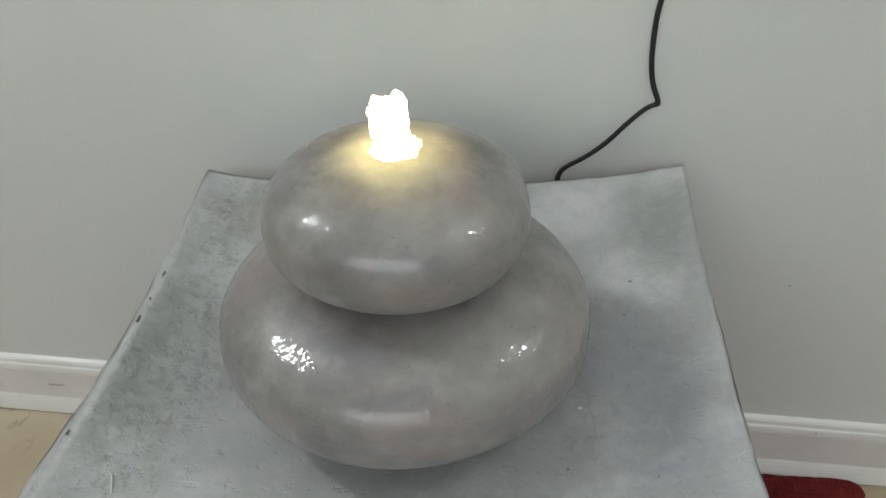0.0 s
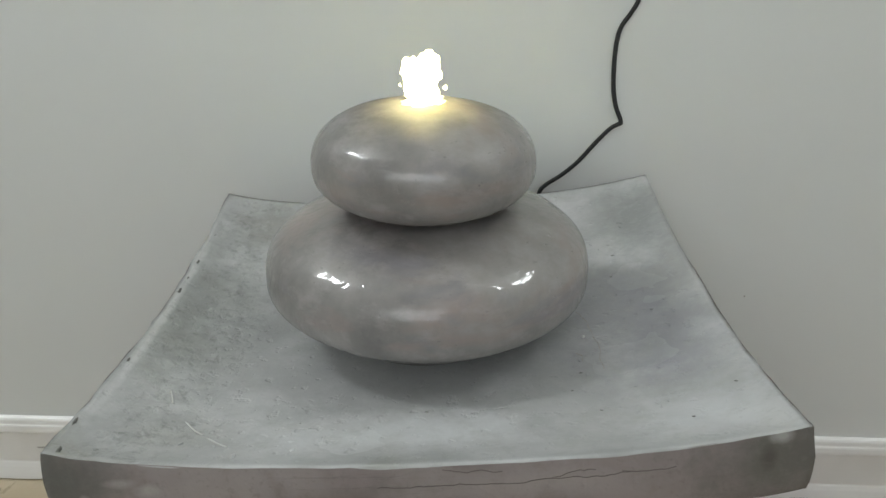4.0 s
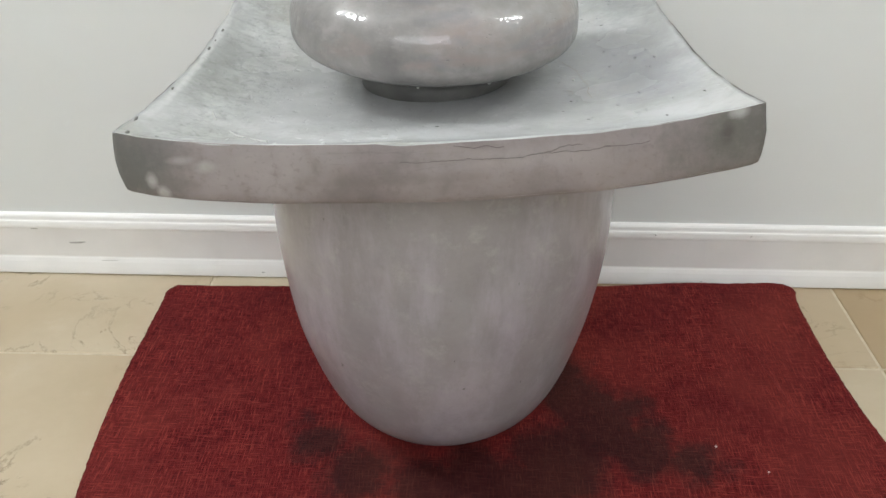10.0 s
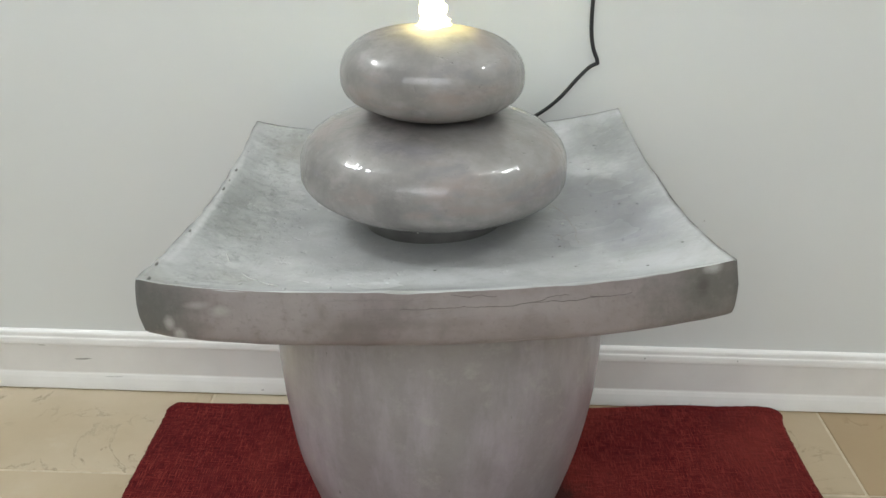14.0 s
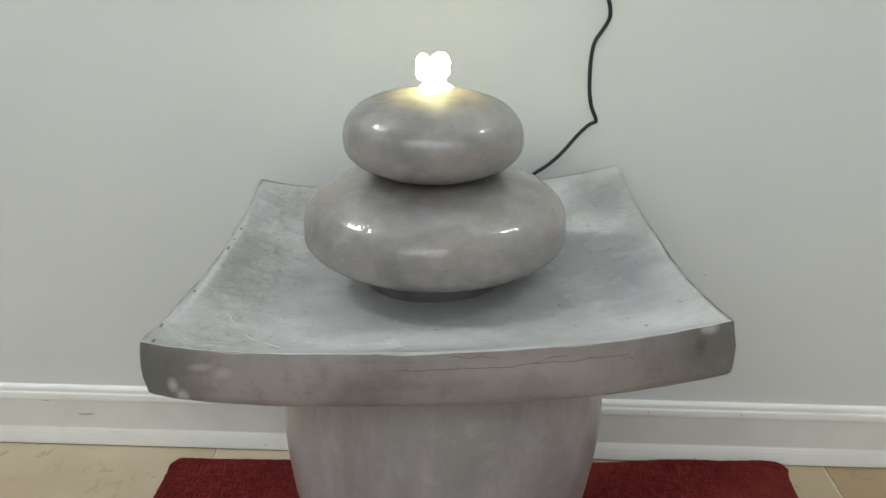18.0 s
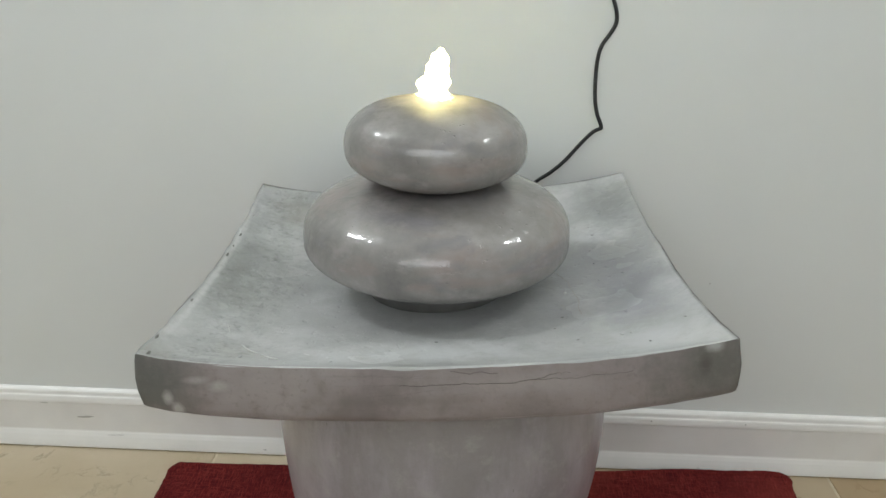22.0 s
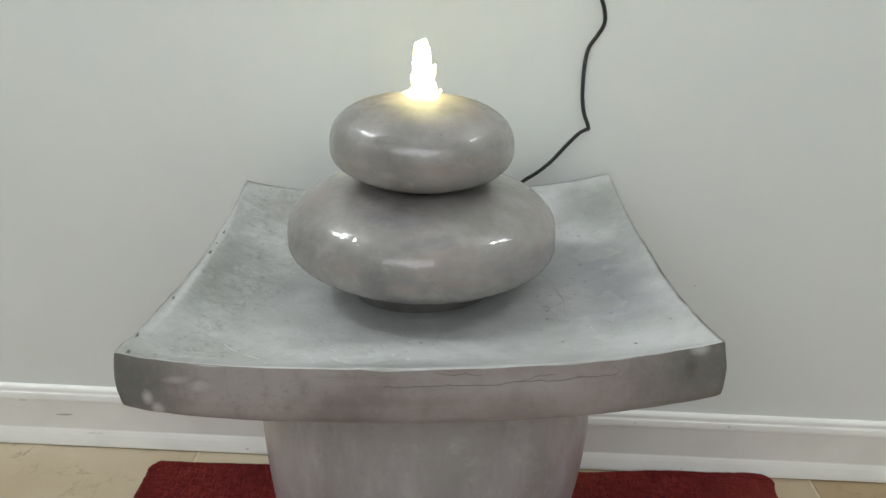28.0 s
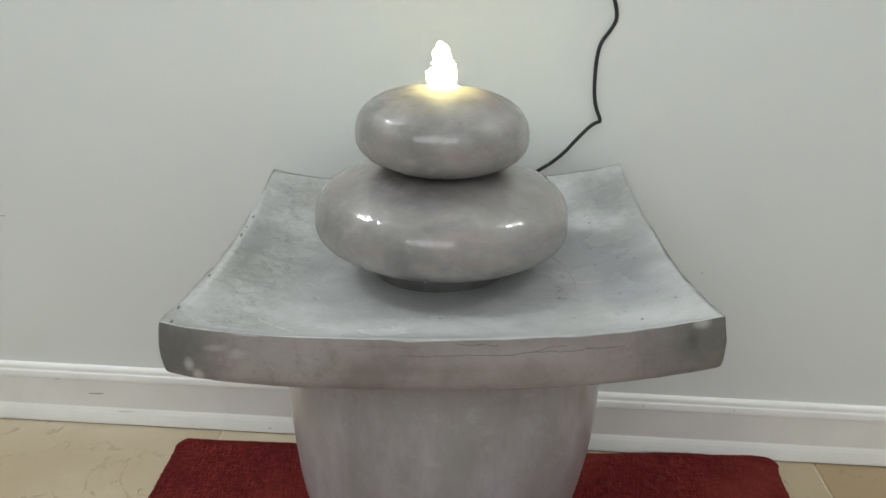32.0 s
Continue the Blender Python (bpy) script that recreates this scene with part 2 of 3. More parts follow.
def tile_stone():
    a = Mat("beige_tile")
    info = a.t.nodes.new("ShaderNodeObjectInfo").outputs["Random"]
    shift = a.node("ShaderNodeCombineXYZ", X=a.maths("MULTIPLY", info, 37.0), Y=a.maths("MULTIPLY", info, 91.0)).outputs[0]
    add = a.t.nodes.new("ShaderNodeVectorMath")
    a.put(add.inputs[0], a.co)
    a.put(add.inputs[1], shift)
    co = add.outputs[0]
    c = a.ramp(a.noise(5, 6, 0.6, co=co), (0.32, (0.47, 0.385, 0.265)), (0.68, (0.59, 0.50, 0.365)))
    c = a.mix(a.ramp(a.noise(16, 6, 0.65, co=co), (0.58, 0.0), (0.75, 0.5)), c, (0.58, 0.51, 0.40))
    vein = a.maths("ABSOLUTE", a.maths("SUBTRACT", a.noise(6.5, 7, 0.6, co=co, dist=0.9), 0.5))
    gate = a.ramp(a.noise(4.5, 3, co=co), (0.46, 0.0), (0.56, 1.0))
    line = a.maths("MULTIPLY", a.ramp(vein, (0.0, 1.0), (0.016, 0.0)), gate)
    line = a.maths("MULTIPLY", line, a.ramp(a.noise(30, 4, 0.7, co=co), (0.42, 0.0), (0.56, 1.0)))
    c = a.mix(line, c, (0.22, 0.17, 0.11))
    c = a.mix(a.ramp(a.noise(3.2, 4, 0.6, co=co, dist=0.6), (0.5, 0.0), (0.7, 0.5)), c, (0.46, 0.365, 0.24))
    c = a.mix(a.t.nodes["Object Info"].outputs["Alpha"], c, (0.37, 0.255, 0.135))
    a.bump((a.maths("SUBTRACT", 1.0, line), 0.4, 0.001), (a.noise(40, 4, co=co), 0.12, 0.001))
    return a.set(c, a.ramp(a.noise(12, 4, co=co), (0.3, 0.36), (0.7, 0.55)))


def grout_stuff():
    a = Mat("grout")
    c = a.ramp(a.noise(60, 4), (0.3, (0.50, 0.42, 0.30)), (0.7, (0.68, 0.59, 0.45)))
    a.bump((a.noise(300, 3), 0.4, 0.001))
    return a.set(c, 0.9)


def mat_weave():
    a = Mat("red_woven_mat")
    warp = a.noise(900, 3, 0.6, stretch=(1, 0.07, 1))
    weft = a.noise(900, 3, 0.6, stretch=(0.07, 1, 1))
    warp2 = a.noise(170, 3, stretch=(1, 0.05, 1))
    weft2 = a.noise(170, 3, stretch=(0.05, 1, 1))
    threads = a.maths("MAXIMUM", a.maths("MULTIPLY", warp, 1.0), a.maths("MULTIPLY", weft, 0.97))
    big = a.noise(9, 4)
    c = a.ramp(threads, (0.42, (0.044, 0.0032, 0.0044)), (0.53, (0.122, 0.0084, 0.0092)), (0.68, (0.262, 0.044, 0.033)))
    c = a.mix(a.ramp(a.maths("MAXIMUM", warp2, weft2), (0.60, 0.0), (0.78, 0.12)), c, (0.26, 0.04, 0.036))
    dash = a.maths("MAXIMUM", a.noise(95, 3, 0.6, stretch=(1, 0.16, 1)), a.noise(95, 3, 0.6, stretch=(0.16, 1, 1)))
    c = a.mix(a.ramp(dash, (0.52, 0.0), (0.76, 0.12)), c, (0.25, 0.042, 0.036))
    c = a.mix(a.ramp(a.noise(120, 3, 0.6, stretch=(1, 0.2, 1)), (0.28, 0.35), (0.46, 0.0)), c, (0.055, 0.006, 0.008))
    c = a.mix(a.ramp(a.noise(5, 3), (0.46, 0.0), (0.66, 0.4)), c, (0.26, 0.045, 0.032))
    c = a.mix(a.ramp(big, (0.35, 0.4), (0.65, 0.0)), c, (0.075, 0.006, 0.008))
    # Splashed water soaked the cloth in patches; contact shade is painted round the foot.
    soak_shade = None
    for x, y, r in SOAK_AND_SHADE:
        off = a.t.nodes.new("ShaderNodeVectorMath")
        off.operation = "DISTANCE"
        flat = a.node("ShaderNodeMapping", Vector=a.world_co)
        flat.inputs["Scale"].default_value = (1, 1, 0)
        a.put(off.inputs[0], flat.outputs[0])
        a.put(off.inputs[1], (x, y, 0))
        d = a.maths("SUBTRACT", r, off.outputs["Value"])
        soak_shade = d if soak_shade is None else a.maths("MAXIMUM", soak_shade, d)
    soak_shade = a.maths("ADD", soak_shade, a.maths("MULTIPLY", a.maths("SUBTRACT", a.noise(24, 6, 0.7, co=a.world_co), 0.5), 0.08))
    wet = a.ramp(soak_shade, (-0.012, 0.0), (0.028, 1.0))
    c = a.mix(a.maths("MULTIPLY", wet, 0.9), c, (0.24, 0.44, 0.44), "MULTIPLY")
    a.bump((threads, 0.7, 0.0012), (big, 0.3, 0.003))
    return a.set(c, a.maths("SUBTRACT", 0.92, a.maths("MULTIPLY", wet, 0.25)), Specular_IOR_Level=0.15)


SOAK_AND_SHADE = ((0.26, -0.22, 0.05), (0.28, -0.28, 0.065), (0.30, -0.33, 0.065), (0.34, -0.36, 0.055), (0.40, -0.375, 0.04), (0.435, -0.385, 0.025), (0.34, -0.29, 0.04), (0.36, -0.33, 0.045), (0.25, -0.38, 0.075), (0.20, -0.42, 0.065), (0.10, -0.42, 0.06),
          (0.02, -0.40, 0.055), (-0.03, -0.36, 0.045), (-0.05, -0.32, 0.03), (0.15, -0.41, 0.065))


def plain(name, colour, rough, metal=0.0, grain=0.0, scale=80):
    a = Mat(name)
    c = colour
    if grain:
        c = a.ramp(a.noise(scale, 4), (0.3, tuple(v * (1 - grain) for v in colour)), (0.7, colour))
    a.bump((a.noise(scale * 3, 2), 0.08, 0.0005))
    return a.set(c, rough, Metallic=metal)


def glow_water(name, tint, strength, gaps):
    """Water that glows by emission in place of a lamp under the outlet; bubbles glow less."""
    a = Mat(name)
    bubbles = a.ramp(a.noise(190, 3, 0.6), (gaps - 0.06, 0.06), (gaps + 0.06, 1.0))
    a.bump((a.noise(160, 3), 0.5, 0.002))
    return a.set((1.0, 0.97, 0.85), 0.05, IOR=1.33, Transmission_Weight=0.6,
                 Emission_Color=a.mix(bubbles, (1.0, 0.78, 0.22), tint), Emission_Strength=a.maths("MULTIPLY", bubbles, strength))


WALL, TRIM = wall_paint(), trim_paint()
TRAY = concrete("weathered_concrete", (0.448, 0.450, 0.444), (0.330, 0.332, 0.326), (0.30, 0.30, 0.27), (0.60, 0.602, 0.60), 0.5, 3.0,
                # First two blots: the left flank's greenish grime, with its shade painted in.
                (((-0.20, -0.01, 0.44), (0.055, 0.25, 0.05), (0.28, 0.29, 0.275), 0.6), ((-0.21, 0.03, 0.44), (0.016, 0.2, 0.05), (0.20, 0.21, 0.19), 0.35), ((-0.224, -0.03, 0.45), (0.004, 0.2, 0.05), (0.62, 0.625, 0.61), 0.7), ((0.205, 0.15, 0.46), (0.05, 0.09, 0.04), (0.21, 0.22, 0.21), 0.65),
                 ((-0.17, 0.19, 0.45), (0.06, 0.05, 0.04), (0.24, 0.235, 0.21), 0.65), ((-0.165, -0.175, 0.44), (0.035, 0.025, 0.04), (0.36, 0.36, 0.33), 0.6),
                 # First blot: damp round the foot, with the stones' shadow painted in.
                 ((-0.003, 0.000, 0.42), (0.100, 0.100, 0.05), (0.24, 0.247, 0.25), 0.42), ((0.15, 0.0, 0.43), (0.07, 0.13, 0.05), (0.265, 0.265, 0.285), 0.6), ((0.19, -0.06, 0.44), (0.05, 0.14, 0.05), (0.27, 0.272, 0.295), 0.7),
                 # The first pale blot paints in the front-right corner's glancing reflection.
                 ((0.18, -0.17, 0.45), (0.06, 0.05, 0.04), (0.64, 0.655, 0.665), 0.45), ((-0.02, -0.17, 0.44), (0.13, 0.045, 0.04), (0.66, 0.67, 0.67), 0.65),
                 ((-0.10, 0.17, 0.44), (0.12, 0.06, 0.05), (0.31, 0.295, 0.26), 0.5), ((0.13, 0.19, 0.45), (0.05, 0.05, 0.05), (0.62, 0.61, 0.62), 0.5)), crust=0.12, wet=0.8, scaly=True)
# Brown staining; the base also carries the shade on the rim's face.
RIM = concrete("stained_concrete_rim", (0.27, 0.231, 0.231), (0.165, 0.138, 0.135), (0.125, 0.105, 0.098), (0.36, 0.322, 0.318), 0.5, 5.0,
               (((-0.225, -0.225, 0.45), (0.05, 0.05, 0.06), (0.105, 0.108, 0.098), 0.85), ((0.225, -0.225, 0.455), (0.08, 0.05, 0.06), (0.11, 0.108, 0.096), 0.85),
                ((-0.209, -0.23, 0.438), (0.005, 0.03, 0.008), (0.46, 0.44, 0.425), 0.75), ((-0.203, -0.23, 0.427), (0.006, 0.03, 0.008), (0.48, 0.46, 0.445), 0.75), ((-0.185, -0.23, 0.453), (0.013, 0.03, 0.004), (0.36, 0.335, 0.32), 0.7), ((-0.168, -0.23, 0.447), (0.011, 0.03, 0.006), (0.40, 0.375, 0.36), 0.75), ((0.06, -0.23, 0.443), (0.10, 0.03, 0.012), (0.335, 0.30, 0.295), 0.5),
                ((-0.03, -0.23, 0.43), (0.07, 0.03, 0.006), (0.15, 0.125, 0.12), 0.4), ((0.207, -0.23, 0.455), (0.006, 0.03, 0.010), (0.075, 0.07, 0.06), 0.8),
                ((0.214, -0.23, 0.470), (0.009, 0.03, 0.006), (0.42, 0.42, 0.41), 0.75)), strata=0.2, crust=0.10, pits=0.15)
POT = pot_finish()
# Damp cement whose dark colour also carries the shade beneath the stone.
FOOT = plain("damp_shaded_cement", (0.135, 0.131, 0.124), 0.45, grain=0.45, scale=28)
STONE, TILE, GROUT, MAT = wet_stone(), tile_stone(), grout_stuff(), mat_weave()
SCUFF = plain("grey_scuff", (0.43, 0.41, 0.39), 0.7)
PIT = plain("dark_pit", (0.17, 0.168, 0.155), 0.9)
CRACK = plain("dark_crack", (0.135, 0.112, 0.106), 0.9)
DRY = plain("brown_crack", (0.37, 0.335, 0.28), 0.9)
CRUMB = plain("pale_crumb", (0.55, 0.44, 0.38), 0.7)
CORD = plain("black_rubber", (0.012, 0.012, 0.013), 0.45)
DARK = plain("dark_plastic", (0.03, 0.03, 0.03), 0.4)
# Emission stands in for the lamp and also warms the wall and stones.
GLOW = glow_water("self_glowing_water", (1.0, 0.94, 0.48), 11.5, 0.45)
SKIRT = glow_water("self_glowing_shallow_water", (1.0, 0.93, 0.45), 1.5, 0.5)
# Pale colour stands in for light glinting on water.
PALE_GLINT = plain("painted_water_glint", (0.55, 0.55, 0.53), 0.06)
CEILING_PAINT = plain("ceiling_paint", (0.82, 0.82, 0.81), 0.8, grain=0.04)
GLASS = Mat("window_glass").set((1, 1, 1), 0.0, IOR=1.45, Transmission_Weight=1.0)


# ---- mesh helpers ----
def mesh_object(name, bm, material, smooth=False):
    data = bpy.data.meshes.new(name)
    bmesh.ops.recalc_face_normals(bm, faces=bm.faces)
    bm.to_mesh(data)
    bm.free()
    data.materials.append(material)
    if smooth:
        for p in data.polygons:
            p.use_smooth = True
    return new(name, data)


def part(name, bm, material, parent, label="", smooth=False):
    ob = mesh_object(name, bm, material, smooth)
    ob.parent = parent
    return tagged(ob, label) if label else ob


def box(x0, y0, z0, x1, y1, z1, bevel=0.0, bm=None):
    bm = bm or bmesh.new()
    made = bmesh.ops.create_cube(bm, size=1.0, matrix=Matrix.Translation(((x0 + x1) / 2, (y0 + y1) / 2, (z0 + z1) / 2)) @ Matrix.Diagonal((x1 - x0, y1 - y0, z1 - z0, 1)))
    if bevel:
        edges = {e for v in made["verts"] for e in v.link_edges}
        bmesh.ops.bevel(bm, geom=list(edges), offset=bevel, segments=2, affect="EDGES", profile=0.5)
    return bm


def revolve(profile, steps, wobble=0.0, seed=0.0):
    """A closed turned body from (radius, height) pairs, bottom to top, with slight hand-made unevenness."""
    bm = bmesh.new()
    rings = []
    for r, z in profile:
        ring = []
        for k in range(steps):
            a = 2 * math.pi * k / steps
            p = Vector((r * math.cos(a), r * math.sin(a), z))
            if wobble:
                p += Vector((math.cos(a), math.sin(a), 0.4)) * wobble * min(1, r * 30) * noise.noise(p * 9 + Vector((seed, 0, 0)))
            ring.append(bm.verts.new(p))
        rings.append(ring)
    for lo, hi in zip(rings, rings[1:]):
        for k in range(steps):
            bm.faces.new((lo[k], lo[(k + 1) % steps], hi[(k + 1) % steps], hi[k]))
    for ring in (rings[0], rings[-1]):
        bm.faces.new(ring)
    return bm


def spline(points, n):
    """A smooth curve through the points (Catmull-Rom), with n steps a span."""
    pts = [Vector(p) for p in points]
    pts = [2 * pts[0] - pts[1], *pts, 2 * pts[-1] - pts[-2]]
    out = []
    for a, b, c, d in zip(pts, pts[1:], pts[2:], pts[3:]):
        for k in range(n):
            t = k / n
            out.append(0.5 * (2 * b + (c - a) * t + (2 * a - 5 * b + 4 * c - d) * t * t + (3 * b - a - 3 * c + d) * t ** 3))
    return out + [pts[-2]]


def tube(points, wide, thick, sides=10):
    """A flattened cable along the points; its broad side lies along the wall."""
    bm = bmesh.new()
    rings = []
    for i, p in enumerate(points):
        way = (points[min(i + 1, len(points) - 1)] - points[max(i - 1, 0)]).normalized()
        out = Vector((0, -1, 0))
        side = way.cross(out).normalized()
        out = side.cross(way).normalized()
        rings.append([bm.verts.new(p + side * wide * math.cos(a) + out * thick * math.sin(a)) for a in (2 * math.pi * k / sides for k in range(sides))])
    for lo, hi in zip(rings, rings[1:]):
        for k in range(sides):
            bm.faces.new((lo[k], lo[(k + 1) % sides], hi[(k + 1) % sides], hi[k]))
    bm.faces.new(rings[0])
    bm.faces.new(rings[-1])
    return bm


def extrude_x(profile, x0, x1, pieces=1):
    """A moulding: the (y, z) outline run along x."""
    bm = bmesh.new()
    rings = [[bm.verts.new((x0 + (x1 - x0) * i / pieces, y, z)) for y, z in profile] for i in range(pieces + 1)]
    n = len(profile)
    for lo, hi in zip(rings, rings[1:]):
        for k in range(n):
            bm.faces.new((lo[k], lo[(k + 1) % n], hi[(k + 1) % n], hi[k]))
    bm.faces.new(rings[0])
    bm.faces.new(rings[-1])
    return bm


def lump(radius, height, seed, rough=0.34):
    bm = bmesh.new()
    bmesh.ops.create_icosphere(bm, subdivisions=4, radius=1.0)
    for v in bm.verts:
        d = v.co.normalized()
        k = 1 + rough * noise.noise(d * 1.6 + Vector((seed, 0, 0))) + 0.55 * rough * noise.noise(d * 3.6 + Vector((0, seed, 0))) + 0.22 * rough * noise.noise(d * 9 + Vector((0, 0, seed)))
        v.co = Vector((d.x * radius * k, d.y * radius * k, d.z * height * k))
    return bm


# ---- the room ----
def room():
    north = tagged(mesh_object("wall_north", box(WEST - 0.12, 0, -0.1, EAST + 0.12, 0.12, CEIL), WALL), "plain wall painted pale grey white", "wall", kind="structure")
    north.matrix_world = WALL_TURN
    a, b, lo, hi = -1.38, 1.08, 1.32, 2.58
    bm = box(WEST - 0.12, SOUTH - 0.12, -0.1, a, SOUTH, CEIL)
    box(b, SOUTH - 0.12, -0.1, EAST + 0.12, SOUTH, CEIL, bm=bm)
    box(a, SOUTH - 0.12, -0.1, b, SOUTH, lo, bm=bm)
    box(a, SOUTH - 0.12, hi, b, SOUTH, CEIL, bm=bm)
    tagged(mesh_object("wall_south", bm, WALL), "unseen plain wall added to bounce light, with a wide window", "wall", kind="structure")
    # Unseen window, added to hold the front lamp.
    win = tagged(new("added_window_3"), "wide white framed window, unseen, added for front light", "window", kind="structure")
    ym, mid = SOUTH - 0.06, (a + b) / 2
    for x0, x1, z0, z1 in ((a, a + 0.05, lo, hi), (b - 0.05, b, lo, hi), (a + 0.05, b - 0.05, lo, lo + 0.05), (a + 0.05, b - 0.05, hi - 0.05, hi), (mid - 0.02, mid + 0.02, lo + 0.05, hi - 0.05)):
        part("window_frame", box(x0, ym - 0.03, z0, x1, ym + 0.03, z1), TRIM, win)
    for x0, x1 in ((a + 0.05, mid - 0.02), (mid + 0.02, b - 0.05)):
        part("pane", box(x0, ym - 0.004, lo + 0.05, x1, ym + 0.004, hi - 0.05), GLASS, win).visible_shadow = False
    for name, x0, x1, y0, y1, z0, z1 in (("wall_west", WEST - 0.12, WEST, -0.38, -0.02, 2.15, 2.61), ("wall_east", EAST, EAST + 0.12, -0.32, -0.02, 2.24, 2.60)):
        bm = box(x0, SOUTH, -0.1, x1, y0, CEIL)
        box(x0, y1, -0.1, x1, 0.05, CEIL, bm=bm)
        box(x0, y0, -0.1, x1, y1, z0, bm=bm)
        box(x0, y0, z1, x1, y1, CEIL, bm=bm)
        tagged(mesh_object(name, bm, WALL), "unseen plain wall added to bounce light, with a window", "wall", kind="structure")
        # Unseen side window, added to hold the lamp for the stones' highlights.
        win = tagged(new("added_window_1" if x0 < 0 else "added_window_2"), "white framed window, unseen, added for side light", "window", kind="structure")
        xm = (x0 + x1) / 2
        for a in (box(xm - 0.03, y0, z0, xm + 0.03, y0 + 0.05, z1), box(xm - 0.03, y1 - 0.05, z0, xm + 0.03, y1, z1),
                  box(xm - 0.03, y0 + 0.05, z0, xm + 0.03, y1 - 0.05, z0 + 0.05), box(xm - 0.03, y0 + 0.05, z1 - 0.05, xm + 0.03, y1 - 0.05, z1)):
            part("window_frame", a, TRIM, win)
        pane = part("pane", box(xm - 0.004, y0 + 0.05, z0 + 0.05, xm + 0.004, y1 - 0.05, z1 - 0.05), GLASS, win)
        pane.visible_shadow = False
    # Ceiling out of view, added for its bounce light.
    tagged(mesh_object("ceiling", box(WEST - 0.12, SOUTH - 0.12, CEIL, EAST + 0.12, 0.12, CEIL + 0.1), CEILING_PAINT), "unseen flat white ceiling added to bounce light", "ceiling", kind="structure")
    profile = [(0.0, 0.0020), (-0.0158, 0.0020), (-0.0164, 0.0035), (-0.0158, 0.0080), (-0.0146, 0.0140), (-0.0128, 0.0210), (-0.0108, 0.0265), (-0.0098, 0.0285), (-0.0094, 0.0300), (-0.0088, 0.0780), (-0.0106, 0.0788), (-0.0113, 0.0804),
               (-0.0111, 0.0835), (-0.0101, 0.0885), (-0.0092, 0.0906), (-0.0080, 0.0916), (-0.0074, 0.0930), (-0.0072, 0.0950), (-0.0065, 0.0975), (-0.0046, 0.0998), (-0.0018, 0.1012), (0.0, 0.1015)]
    for x, z, w, h in ((-0.551, 0.349, 0.005, 0.0008), (0.205, 0.262, 0.0012, 0.001), (0.47, 0.31, 0.001, 0.001)):
        mark = part("scuff", lump(1.0, 1.0, x * 30, 0.5), SCUFF, north, smooth=True)
        mark.location, mark.scale = (x, -0.0002, z), (w, 0.0006, h)
    board = tagged(mesh_object("baseboard", extrude_x(profile, WEST, EAST, 40), TRIM), "white painted moulded baseboard along the wall", "baseboard", kind="structure")
    board.matrix_world = WALL_TURN
    for x, y, z, w, h in ((0.413, -0.0105, 0.0865, 0.0012, 0.0014), (0.551, -0.0105, 0.0865, 0.0010, 0.0012), (-0.508, -0.0089, 0.0772, 0.005, 0.0007), (-0.450, -0.0093, 0.054, 0.010, 0.0014), (-0.441, -0.0093, 0.0552, 0.006, 0.0008),
                          (-0.408, -0.0118, 0.0240, 0.008, 0.0005), (-0.396, -0.0116, 0.0246, 0.005, 0.0004), (0.49, -0.0155, 0.009, 0.0015, 0.001), (-0.170, -0.0152, 0.0100, 0.003, 0.0012), (0.30, -0.0093, 0.061, 0.004, 0.0006)):
        scuff = part("scuff", lump(1.0, 1.0, x * 50, 0.5), SCUFF, board, smooth=True)
        scuff.location, scuff.scale = (x, y, z), (w, 0.0005, h)


